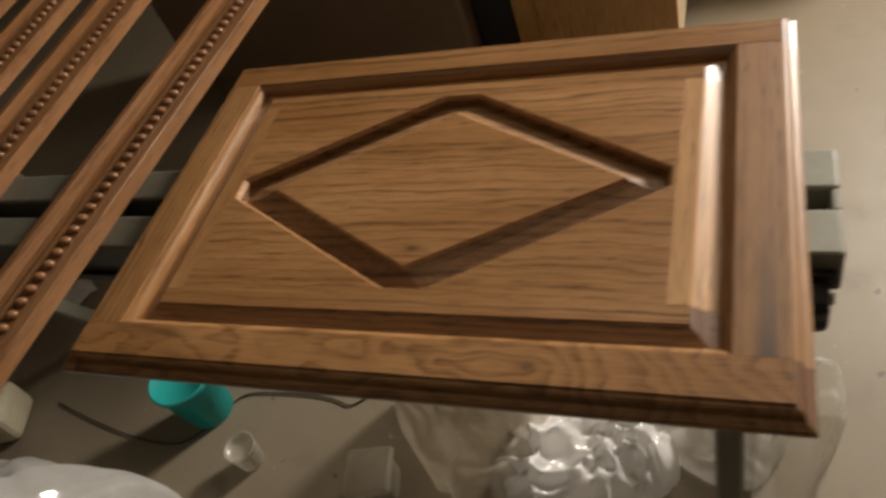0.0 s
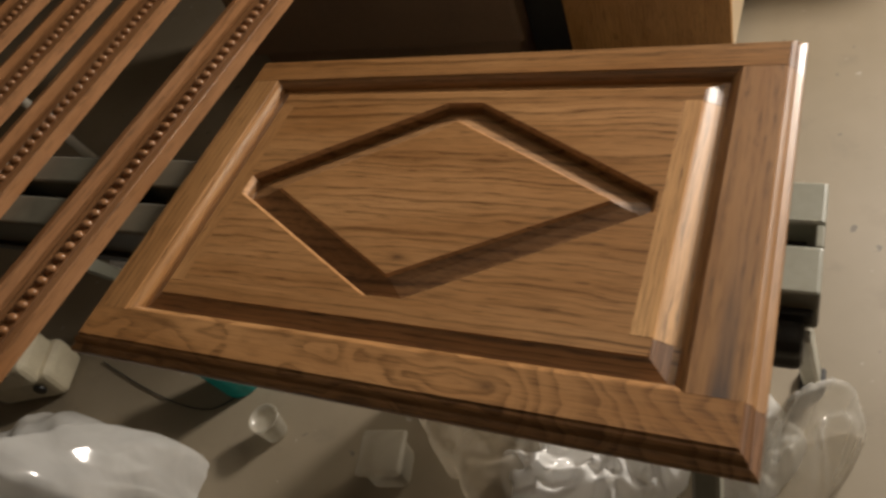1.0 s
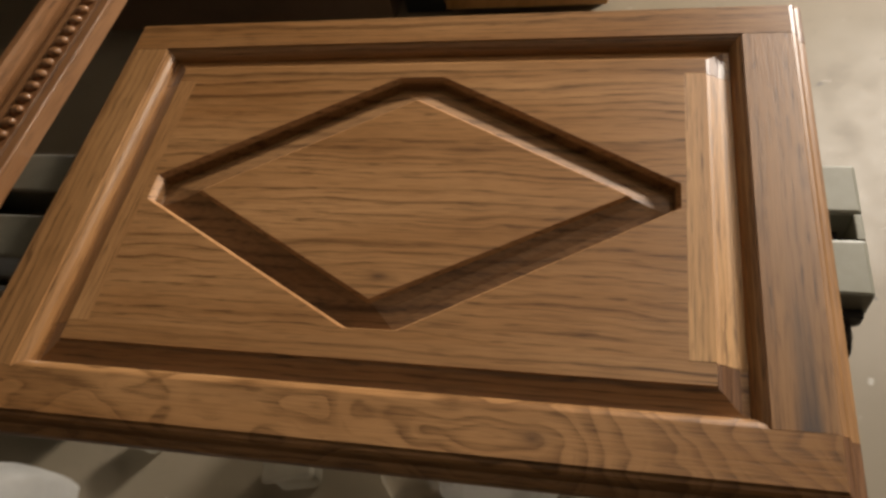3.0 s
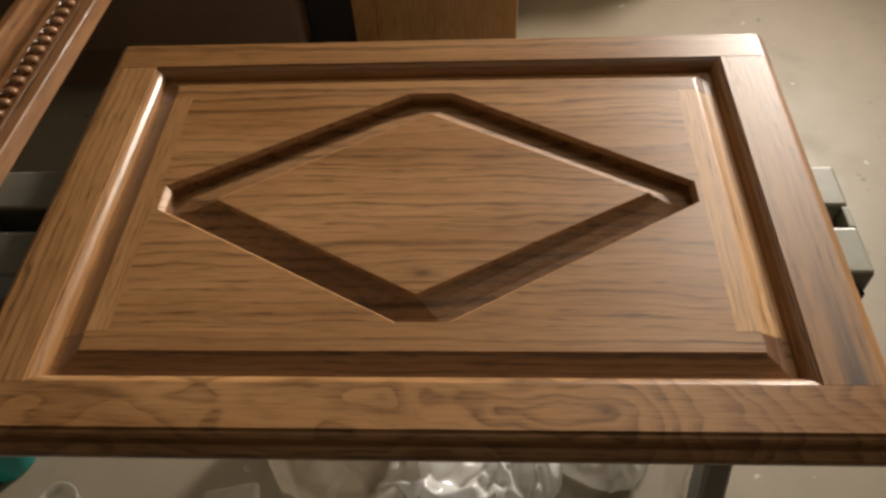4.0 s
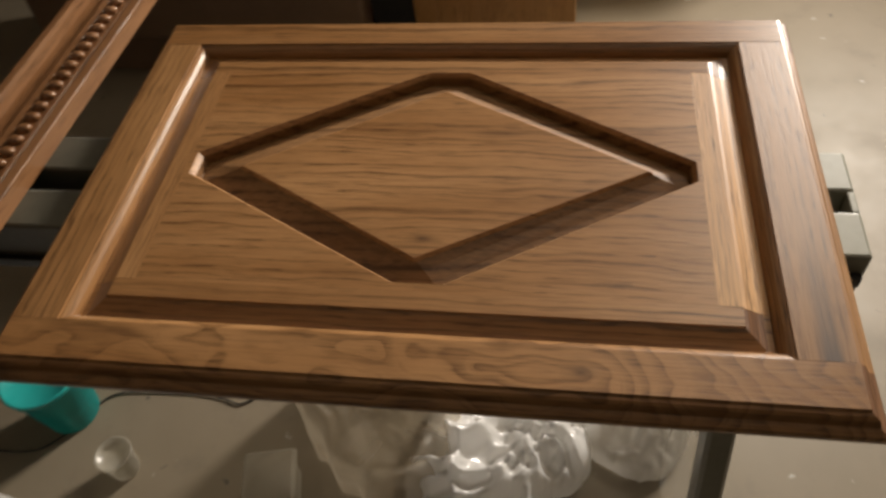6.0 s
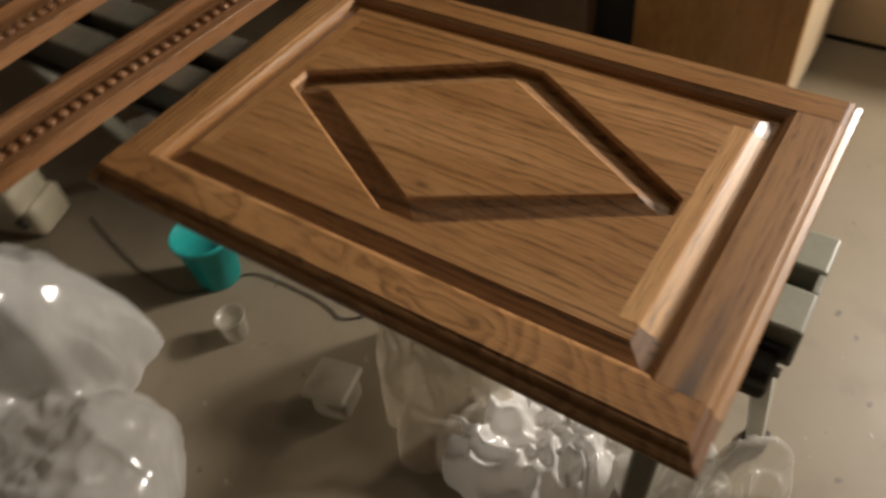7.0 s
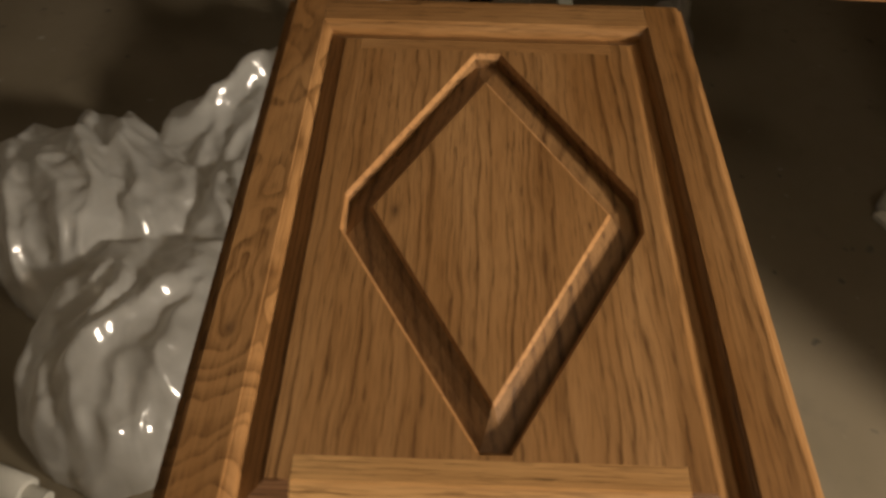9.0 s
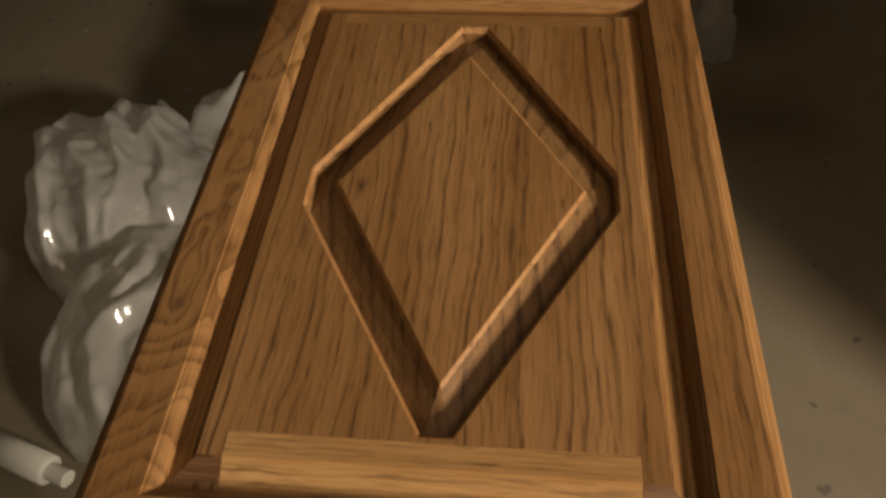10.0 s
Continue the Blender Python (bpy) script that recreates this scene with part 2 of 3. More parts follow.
BAG_CLEAR = film("milky_film", (0.93, 0.92, 0.89), 0.63, 0.14, 1.0, 0.12, glow=0.50, relief=0.10, size=0.8)
BAG_THIN = film("thin_clear_film", (0.92, 0.91, 0.88), 0.28, 0.14, 9.0, 0.10, glow=0.4, relief=0.12, size=1.4)
BAG_DULL = film("dull_film", (0.55, 0.48, 0.38), 0.46, 0.3, 7.0, 0.04, glow=0.4, relief=0.12)
BAG_HAZY = film("hazy_white_film", (0.96, 0.95, 0.92), 0.72, 0.15, 11.0, 0.12, glow=0.5, relief=0.15, size=1.7)
FROSTED = film("frosted_plastic", (0.62, 0.58, 0.49), 0.50, 0.3, 3.0, 0.05, glow=0.4, relief=0.05)
BAG_WHITE = film("white_film", (0.98, 0.97, 0.95), 1.10, 0.18, 4.0, 0.10, glow=0.5, relief=0.15, size=1.7)
TEAL_FILM = film("teal_translucent_plastic", (0.03, 0.50, 0.48), 0.8, 0.25, 2.0, 0.06, (0.3, 0.9, 0.85))
TEAL = speckled("teal_plastic", (0.02, 0.33, 0.31), (0.03, 0.38, 0.36), 20, 0.3, 0.04)
WHITE_PLASTIC = speckled("white_plastic", (0.74, 0.72, 0.66), (0.66, 0.64, 0.57), 25, 0.4, 0.06)
BEIGE = speckled("beige_plastic", (0.58, 0.52, 0.38), (0.48, 0.42, 0.30), 25, 0.45, 0.08)
BROWN = speckled("brown_board", (0.20, 0.125, 0.075), (0.25, 0.155, 0.095), 5, 0.6, 0.1)
MAPLE = oak("honey_cabinet_wood", "z", 1.36, 1.25, seed=8.0, figure=0.15, lines=120, contrast=0.22, rough=0.45)
PALE_SIDE = speckled("pale_side_panel", (0.55, 0.42, 0.27), (0.60, 0.47, 0.31), 6, 0.5, 0.05)
CEILING_PAINT = speckled("ceiling_paint", (0.70, 0.67, 0.60), (0.74, 0.71, 0.64), 3, 0.8, 0.1)
WALL = speckled("wall_paint", (0.42, 0.37, 0.28), (0.46, 0.41, 0.31), 3, 0.8, 0.1)
# near-black wall colour: the gloom of the unlit side is painted in
SHADED_WALL = speckled("shaded_wall_paint", (0.05, 0.038, 0.028), (0.07, 0.05, 0.038), 4, 0.7, 0.1)


# ---- mesh helpers ----
def part(name, bm, material, parent=None, label="", smooth=False, second=None):
    """second: the material of the faces that look along x, where the board shows its end grain."""
    me = bpy.data.meshes.new(name)
    bmesh.ops.recalc_face_normals(bm, faces=bm.faces)
    bm.to_mesh(me)
    bm.free()
    me.materials.append(material)
    if smooth:
        me.polygons.foreach_set("use_smooth", [True] * len(me.polygons))
    if second is not None:
        me.materials.append(second)
        for p in me.polygons:
            if abs(p.normal.x) > 0.25 and abs(p.normal.y) < 0.5 * abs(p.normal.x):
                p.material_index = 1
    ob = new(name, me)
    if parent is not None:
        ob.parent = parent
    if label:
        ob["label"] = label
    return ob


def thing(name, at, label, category, group="", turn=0.0):
    ob = new(name)
    ob.matrix_world = pose(*at, 0, 0, turn)
    return tagged(ob, label, category, group)


def box(lo, hi, bevel=0.0, segments=2):
    bm = bmesh.new()
    bmesh.ops.create_cube(bm, size=1.0)
    for v in bm.verts:
        v.co = Vector([lo[i] + (v.co[i] + 0.5) * (hi[i] - lo[i]) for i in range(3)])
    if bevel:
        bmesh.ops.bevel(bm, geom=bm.edges[:], offset=bevel, segments=segments, affect="EDGES", profile=0.5)
    return bm


def loft(rings, closed=True, caps=True):
    """Faces between rings of equal length."""
    bm = bmesh.new()
    made = [[bm.verts.new(p) for p in r] for r in rings]
    n = len(rings[0])
    for a, b in zip(made, made[1:]):
        for i in range(n if closed else n - 1):
            j = (i + 1) % n
            bm.faces.new((a[i], a[j], b[j], b[i]))
    if caps:
        bm.faces.new(made[0])
        bm.faces.new(made[-1])
    return bm


def lathe(profile, steps=40):
    """Turned about z: profile of (radius, z)."""
    return loft([[(r * math.cos(2 * math.pi * k / steps), r * math.sin(2 * math.pi * k / steps), z) for k in range(steps)] for r, z in profile])


def rod(a, b, radius, steps=16, end=None):
    a, b = Vector(a), Vector(b)
    q = (b - a).to_track_quat("Z", "Y")
    end = radius if end is None else end
    rings = []
    for p, r in ((a, radius * 0.85), (a.lerp(b, 0.01), radius), (a.lerp(b, 0.99), end), (b, end * 0.85)):
        rings.append([p + q @ Vector((r * math.cos(2 * math.pi * k / steps), r * math.sin(2 * math.pi * k / steps), 0)) for k in range(steps)])
    return loft(rings)


def tube(a, b, wide, deep, up=(0, 1, 0)):
    """A square bar from a to b."""
    a, b = Vector(a), Vector(b)
    d = (b - a).normalized()
    s = d.cross(Vector(up)).normalized()
    u = s.cross(d)
    c = 0.15 * min(wide, deep)
    sec = [(-wide / 2 + c, -deep / 2), (wide / 2 - c, -deep / 2), (wide / 2, -deep / 2 + c), (wide / 2, deep / 2 - c), (wide / 2 - c, deep / 2), (-wide / 2 + c, deep / 2), (-wide / 2, deep / 2 - c), (-wide / 2, -deep / 2 + c)]
    return loft([[p + s * x + u * y for x, y in sec] for p in (a, b)])


def join(*bms):
    out = bmesh.new()
    for bm in bms:
        me = bpy.data.meshes.new("scrap")
        bm.to_mesh(me)
        bm.free()
        out.from_mesh(me)
        bpy.data.meshes.remove(me)
    return out


# ---- room ----
def slab(name, lo, hi, material, label, category):
    return tagged(part(name, box(lo, hi), material), label, category, kind="structure")


slab("floor", (-4.0, -3.5, -0.1), (4.0, 3.0, 0.0), CONCRETE, "worn grey-beige concrete workshop floor with stains", "floor")
slab("wall_north", (-4.0, 3.0, 0.0), (4.0, 3.12, 2.5), WALL, "dull beige painted basement wall", "wall")
# south and west walls carry their shade in the colour
slab("wall_south", (-4.0, -3.62, 0.0), (4.0, -3.5, 2.5), SHADED_WALL, "workshop wall with its shade put into a near-black colour", "wall")
slab("wall_west", (-4.12, -3.62, 0.0), (-4.0, 3.12, 2.5), SHADED_WALL, "workshop wall with its shade put into a near-black colour", "wall")
slab("wall_east", (4.0, -3.62, 0.0), (4.12, 3.12, 2.5), WALL, "dull beige painted basement wall", "wall")
slab("ceiling", (-4.12, -3.62, 2.5), (4.12, 3.12, 2.6), CEILING_PAINT, "dull painted basement ceiling", "ceiling")

# ---- the cabinet door on the stand ----
AX, BY = 0.270, 0.173          # half size of the opening between stiles and rails
SX, SY = 0.0384, 0.0335        # flat of the stiles and rails
EDGE = [(0.0, 0.0), (0.0012, -0.0022), (0.0035, -0.0028), (0.0055, -0.0045), (0.0065, -0.0075), (0.0072, -0.0105), (0.0100, -0.0115), (0.0128, -0.0130), (0.0138, -0.0165), (0.0130, -0.0205), (0.0115, -0.0215)]
STICK = [(0.0, 0.0), (0.0006, -0.0016), (0.0022, -0.0020), (0.0050, -0.0036), (0.0076, -0.0062), (0.0088, -0.0090), (0.0094, -0.0125)]
door = thing("cabinet_door", (0, 0, H), "varnished oak cabinet door with carved diamond panel on the stand", "cabinet door")


def rail(sign, material, label):
    """A long frame member with the moulded outer edge on three sides and the inner moulding towards the panel."""
    xf, y0, y1 = AX + SX, BY, BY + SY
    rings = [[(-xf - o, sign * y0, z), (-xf - o, sign * (y1 + o), z), (xf + o, sign * (y1 + o), z), (xf + o, sign * y0, z)] for o, z in EDGE]
    a = loft(rings)
    b = loft([[(-AX + o, sign * (BY - o), z), (AX - o, sign * (BY - o), z)] for o, z in STICK], closed=False, caps=False)
    return part("rail", join(a, b), material, door, label, second=OAK_END)


def stile(sign, material, label):
    xf = AX + SX
    rings = [[(sign * AX, -BY + 0.0003, z - 0.0002), (sign * (xf + o), -BY + 0.0003, z - 0.0002), (sign * (xf + o), BY - 0.0003, z - 0.0002), (sign * AX, BY - 0.0003, z - 0.0002)] for o, z in EDGE]
    a = loft(rings)
    b = loft([[(sign * (AX - o), -BY + o, z), (sign * (AX - o), BY - o, z)] for o, z in STICK], closed=False, caps=False)
    return part("stile", join(a, b), material, door, label)


rail(-1, OAK_RAIL, "oak rail with bold cathedral grain and a knot")
rail(1, OAK_RAIL_FAR, "straight-grained oak rail")
stile(-1, OAK_STILE, "oak stile with a glossy inner moulding")
stile(1, OAK_STILE_WORN, "oak stile with a dark smudge along its edge")

ZF = -0.003
FX, FY = 0.2235, 0.1305        # half size of the panel's field
RX, RY = 0.2405, 0.1465        # half size up to the ridge
COVE = [(0.0, 0.0), (0.0006, -0.0020), (0.0030, -0.0027), (0.0062, -0.0044), (0.0105, -0.0066), (0.0150, -0.0082), (0.0200, -0.0091), (0.0262, -0.0095)]
GROOVE = [(0.0, 0.0), (0.02, -0.0003), (0.05, -0.0012), (0.09, -0.0026), (0.30, -0.0062), (0.60, -0.0103), (0.84, -0.0130), (0.870, -0.0132), (0.885, -0.0118), (0.893, -0.0050), (0.905, -0.0040), (0.925, -0.0030), (0.955, -0.0016), (0.985, -0.0004), (1.0, 0.0)]


def field():
    """The panel's middle with the diamond groove cut into it."""
    inner = [(0.0005, 0.1014), (0.181, 0.0024), (-0.0015, -0.0972), (-0.171, -0.0012)]
    outer = [(-0.0206, 0.1298), (0.0206, 0.1298), (0.2200, 0.0142), (0.2200, -0.0082), (0.0255, -0.1225), (-0.0160, -0.1225), (-0.2195, -0.0115), (-0.2195, 0.0150)]
    pairs = [0, 0, 1, 1, 2, 2, 3, 3]
    # the groove; its darker oak tone has the shade of the recess painted in
    bm = bmesh.new()
    rings = []
    for f, z in GROOVE:
        ring = []
        for k in range(8):
            i, o = Vector(inner[pairs[k]]), Vector(outer[k])
            ring.append(bm.verts.new((*i.lerp(o, f), ZF + z)) if f > 0 or k % 2 == 0 else ring[-1])
        rings.append(ring)
    for step, (a, b) in enumerate(zip(rings, rings[1:])):
        for k in range(8):
            j = (k + 1) % 8
            f = bm.faces.new(list(dict.fromkeys((a[k], a[j], b[j], b[k]))))
            # inner and outer lips take the painted highlight
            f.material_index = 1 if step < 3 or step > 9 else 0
    groove = bm
    # the flat diamond and the flat ground round the groove
    bm = bmesh.new()
    bm.faces.new([bm.verts.new((*p, ZF)) for p in inner])
    rim = [bm.verts.new((*p, ZF)) for p in outer]
    c = [bm.verts.new((x, y, ZF)) for x, y in ((-FX, FY), (FX, FY), (FX, -FY), (-FX, -FY))]
    bm.faces.new((rim[0], rim[1], c[1], c[0]))
    bm.faces.new((rim[1], rim[2], c[1]))
    bm.faces.new((rim[2], rim[3], c[2], c[1]))
    bm.faces.new((rim[3], rim[4], c[2]))
    bm.faces.new((rim[4], rim[5], c[3], c[2]))
    bm.faces.new((rim[5], rim[6], c[3]))
    bm.faces.new((rim[6], rim[7], c[0], c[3]))
    bm.faces.new((rim[7], rim[0], c[0]))
    panel = part("panel", bm, OAK_PANEL, door, "raised oak panel with a carved diamond groove")
    part("groove", groove, OAK_GROOVE, panel, "carved groove with shade put into its darker colour").data.materials.append(OAK_LIP)
    return panel


field()


def long_border(sign, label=""):
    """The panel's border along a rail: a flat band and the cove down to the groove, with the cove's corners at both ends."""
    rings = [[(-RX - o, sign * FY, ZF + z), (-RX - o, sign * (RY + o), ZF + z), (RX + o, sign * (RY + o), ZF + z), (RX + o, sign * FY, ZF + z)] for o, z in COVE]
    return part("panel_border", loft(rings), OAK_EDGE, door, label, second=OAK_END)


def short_border(sign, material, label=""):
    rings = [[(sign * FX, -FY + 0.0004, ZF + z), (sign * (RX + o), -FY + 0.0004, ZF + z), (sign * (RX + o), FY - 0.0004, ZF + z), (sign * FX, FY - 0.0004, ZF + z)] for o, z in COVE]
    return part("panel_border", loft(rings), material, door, label)


long_border(-1)
long_border(1)
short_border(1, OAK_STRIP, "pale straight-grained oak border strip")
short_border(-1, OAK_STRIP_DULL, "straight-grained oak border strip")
part("back_panel", box((-AX - 0.004, -BY - 0.004, -0.0205), (AX + 0.004, BY + 0.004, -0.0175)), OAK_PANEL, door)

# ---- the steel stand ----
stand = thing("work_stand", (0, 0, 0), "grey-green painted steel work stand with two rails", "work stand")
RT = H - 0.0222
part("beam", box((-1.35, 0.008, RT - 0.055), (0.290, 0.054, RT), 0.003), STEEL_DARK, stand, "scuffed dark rail")
part("beam", box((-1.35, -0.064, RT - 0.055), (0.290, -0.018, RT), 0.003), STEEL_DARK, stand, "scuffed dark rail")
part("filler", box((-1.34, -0.0175, RT - 0.05), (0.336, 0.0075, RT - 0.028)), BLACK, stand, "black slot between the rails")
CT = RT - 0.0055  # the end pieces sit a little lower
part("end_cap", box((0.2905, 0.009, CT - 0.047), (0.349, 0.055, CT), 0.003), STEEL, stand, "pale grey-green end piece")
part("end_cap", box((0.2905, -0.061, CT - 0.047), (0.349, -0.014, CT), 0.003), STEEL, stand, "pale grey-green end piece")
part("end_bar", box((0.3425, -0.0138, CT - 0.047), (0.3485, 0.0088, CT - 0.001), 0.001), STEEL, stand, "pale grey-green bar closing the slot")
part("trim_strip", box((0.2905, -0.068, CT - 0.030), (0.345, -0.0615, CT - 0.018), 0.001), BLACK, stand, "black rubber strip")
part("trim_strip", box((-1.34, -0.0695, RT - 0.055), (0.2895, -0.0645, RT - 0.044), 0.001), BLACK, stand, "black rubber strip")


def leg(top, foot, material, label=""):
    ob = part("leg", tube(top, foot, 0.034, 0.026, up=(1, 0, 0)), material, stand, label)
    part("rubber_foot", box((foot[0] - 0.021, foot[1] - 0.019, 0.0), (foot[0] + 0.021, foot[1] + 0.019, 0.024), 0.004), BLACK, ob)
    return ob


leg((0.265, -0.064, RT - 0.05), (0.265, -0.285, 0.012), STEEL)
leg((0.312, 0.035, RT - 0.05), (0.352, 0.318, 0.012), STEEL_PALE, "pale enamelled splayed leg")
leg((-1.20, -0.064, RT - 0.05), (-1.20, -0.285, 0.012), STEEL)
leg((-1.20, 0.050, RT - 0.05), (-1.20, 0.318, 0.012), STEEL)
part("crossbar", tube((-1.20, -0.180, 0.33), (-1.20, 0.195, 0.33), 0.022, 0.022, up=(1, 0, 0)), STEEL, stand)


def lobed_knob(at, radius, length, lobes=5):
    """A clamp knob with rounded lobes; its axis lies along x."""
    rings = []
    for f, k in ((0.0, 0.84), (0.08, 0.97), (0.2, 1.0), (0.75, 1.0), (0.92, 0.95), (1.0, 0.80)):
        ring = []
        for i in range(40):
            a = 2 * math.pi * i / 40
            r = radius * k * (0.92 + 0.08 * math.cos(lobes * a))
            ring.append((at[0] + length * f, at[1] + r * math.cos(a), at[2] + r * math.sin(a)))
        rings.append(ring)
    return loft(rings)


knob = part("knob", join(lobed_knob((0.316, -0.0655, 0.741), 0.027, 0.024), rod((0.285, -0.0655, 0.741), (0.3165, -0.0655, 0.741), 0.010)), BLACK, stand, "black lobed clamp knob")
part("bolt", rod((0.3395, -0.0655, 0.741), (0.3445, -0.0655, 0.741), 0.005, 12), WHITE_METAL, knob)

# ---- trim lengths drying on the stand ----
def trim_length(x0, x1, wide, label):
    """A carved trim board: hollow, fillets, a row of beads, a square edge."""
    t = thing("trim_board", (x0, 0.0, RT), label, "trim board", "trim boards on the stand", math.degrees(math.atan2(x1 - x0, 1.0)) * -1)
    w = wide
    sec = [(0, 0), (0, 0.014), (0.06, 0.019), (0.16, 0.020), (0.20, 0.017), (0.28, 0.012), (0.38, 0.0105), (0.46, 0.013), (0.50, 0.017), (0.52, 0.018), (0.60, 0.018), (0.62, 0.0150), (0.76, 0.0150), (0.78, 0.0165), (0.82, 0.0170), (0.84, 0.0155), (0.87, 0.0155), (0.89, 0.0195), (0.99, 0.0195), (1.0, 0.0185), (1.0, 0.0)]
    a = loft([[(-w + w * u, y, z) for u, z in sec] for y in (-0.62, 0.95)])
    part("board", a, OAK_TRIM, t)
    bm = bmesh.new()
    step, r = 0.0165, 0.0072
    y = -0.60
    while y < 0.93:
        m = Matrix.Translation((-w + w * 0.69, y, 0.0172)) @ Matrix.Rotation(radians(28), 4, "Z") @ Matrix.Diagonal((1.15, 0.85, 0.75, 1))
        bmesh.ops.create_icosphere(bm, subdivisions=2, radius=r, matrix=m)
        y += step
    ob = part("beading", bm, OAK_TRIM, t, "row of small carved beads", smooth=True)
    return t


TRIM_LABEL = "carved oak trim board with a beaded row and square edge"
trim_length(-0.384, -0.347, 0.098, TRIM_LABEL)
trim_length(-0.603, -0.628, 0.108, TRIM_LABEL)
trim_length(-0.768, -0.810, 0.104, TRIM_LABEL)
trim_length(-0.945, -0.990, 0.104, TRIM_LABEL)


# ---- things on the floor ----
def ridge(p, size, seed):
    """Sharp crests with hollows between them, 0 to 1."""
    return 1.0 - min(1.0, 2.2 * abs(noise.noise(Vector((p[0] * size + seed, p[1] * size - seed, p[2] * size + seed * 0.7)))))


def crumpled(size, seed, level=5, lumps=0.35, creases=(0.030, 0.015, 0.006), pitch=16.0):
    """A crushed film bag: a lumpy form pulled into sharp creases at three scales, flat where it lies on the floor."""
    bm = bmesh.new()
    bmesh.ops.create_icosphere(bm, subdivisions=level, radius=1.0)
    off = Vector((seed * 7.3, seed * 3.1, seed * 5.7))
    for v in bm.verts:
        n = v.co.normalized()
        r = 0.85 + lumps * noise.noise(n * 1.3 + off) + 0.5 * lumps * noise.noise(n * 2.9 + off)
        p = Vector((n.x * r * size[0], n.y * r * size[1], (n.z * r + 0.62) * size[2] * 0.62))
        warp = Vector((noise.noise(p * 9 + off), noise.noise(p * 9 - off), noise.noise(p * 9 + off * 2))) * 0.03
        push = sum(c * (ridge(p + warp, pitch * 2.1 ** k, seed + k) - 0.45) for k, c in enumerate(creases))
        p += n * push
        v.co = Vector((p.x, p.y, max(0.002, p.z)))
    return bm


def slack_film(lobes, seed, step=0.0075, along=3.0, across=14.0, deep=0.42):
    """A slack film bag on the floor: swollen lobes with long sharp folds that run along each lobe, and finer creases across them.
    lobes: centre x, y, half length, half width, turn in degrees, height. along, across: folds to a metre."""
    reach = [max(a, b) + 0.06 for _, _, a, b, _, _ in lobes]
    xs = np.arange(min(l[0] - r for l, r in zip(lobes, reach)), max(l[0] + r for l, r in zip(lobes, reach)), step)
    ys = np.arange(min(l[1] - r for l, r in zip(lobes, reach)), max(l[1] + r for l, r in zip(lobes, reach)), step)
    high = {}
    for i, x in enumerate(xs):
        for j, y in enumerate(ys):
            wx = x + 0.05 * noise.noise(Vector((x * 5, y * 5, seed))) + 0.014 * noise.noise(Vector((x * 17, y * 17, seed)))
            wy = y + 0.05 * noise.noise(Vector((x * 5, y * 5, seed + 9))) + 0.014 * noise.noise(Vector((x * 17, y * 17, seed + 5)))
            z = 0.0
            for k, (cx, cy, a, b, turn, h) in enumerate(lobes):
                c, s = math.cos(radians(turn)), math.sin(radians(turn))
                u, v = (wx - cx) * c + (wy - cy) * s, -(wx - cx) * s + (wy - cy) * c
                r = (u / a) ** 2 + (v / b) ** 2
                if r < 1.0:
                    bend = 0.03 * noise.noise(Vector((u * 6, v * 6, seed + k)))
                    v += bend
                    big = ridge((u * along, v * across, k), 1.0, seed + k)
                    mid = ridge((u * along * 2.2 + v * 5, v * across * 1.9 - u * 4, k), 1.0, seed + 3 + k)
                    z = max(z, h * (1.0 - r) ** 0.5 * (1.06 - deep + deep * big + 0.42 * deep * mid))
            if z > 0.0:
                small = ridge((wx, wy, z), 24.0, seed)
                tiny = ridge((wx, wy, z), 55.0, seed + 2)
                high[i, j] = max(0.003, z + min(1.0, z / 0.04) * (0.007 * (small - 0.45) + 0.003 * (tiny - 0.45)))
    bm = bmesh.new()
    vert = {}

    def corner(i, j):
        if (i, j) not in vert:
            vert[i, j] = bm.verts.new((xs[i], ys[j], high.get((i, j), 0.002)))
        return vert[i, j]

    for i, j in high:
        if i + 1 < len(xs) and j + 1 < len(ys):
            bm.faces.new((corner(i, j), corner(i + 1, j), corner(i + 1, j + 1), corner(i, j + 1)))
    rim = [v for v in bm.verts if v.is_boundary]
    for v in rim:
        v.co.z = 0.002
    for _ in range(8):
        bmesh.ops.smooth_vert(bm, verts=rim, factor=0.5, use_axis_x=True, use_axis_y=True, use_axis_z=False)
    bmesh.ops.smooth_vert(bm, verts=[v for v in bm.verts if not v.is_boundary], factor=0.35, use_axis_x=True, use_axis_y=True, use_axis_z=True)
    return bm


LOBES = [(-1.00, -0.38, 0.42, 0.20, -44, 0.25), (-0.68, -0.42, 0.24, 0.23, 10, 0.17), (-0.33, -0.60, 0.28, 0.22, -18, 0.19), (-0.67, -0.80, 0.31, 0.23, 25, 0.22), (-0.90, -0.25, 0.20, 0.13, 55, 0.36)]


def film_bag(name, lobes, seed, material, label, category="plastic bag", **how):
    return tagged(part(name, slack_film(lobes, seed, **how), material, smooth=True), label, category)


film_bag("plastic_bag", LOBES, 1.0, BAG_CLEAR, "large slack clear plastic bag with glossy folds on the floor", along=2.4, across=9.0, deep=0.28)
film_bag("plastic_bag", [(-0.01, 0.07, 0.135, 0.135, 20, 0.13), (0.09, 0.12, 0.11, 0.11, -20, 0.11)], 2.0, BAG_WHITE, "crumpled glossy white plastic bag under the stand", step=0.005, along=14.0, across=22.0, deep=0.55)
film_bag("plastic_bag", [(0.22, 0.19, 0.12, 0.11, 25, 0.10)], 6.0, BAG_HAZY, "crumpled hazy white plastic bag spread over the floor", step=0.005, along=13.0, across=20.0, deep=0.55)
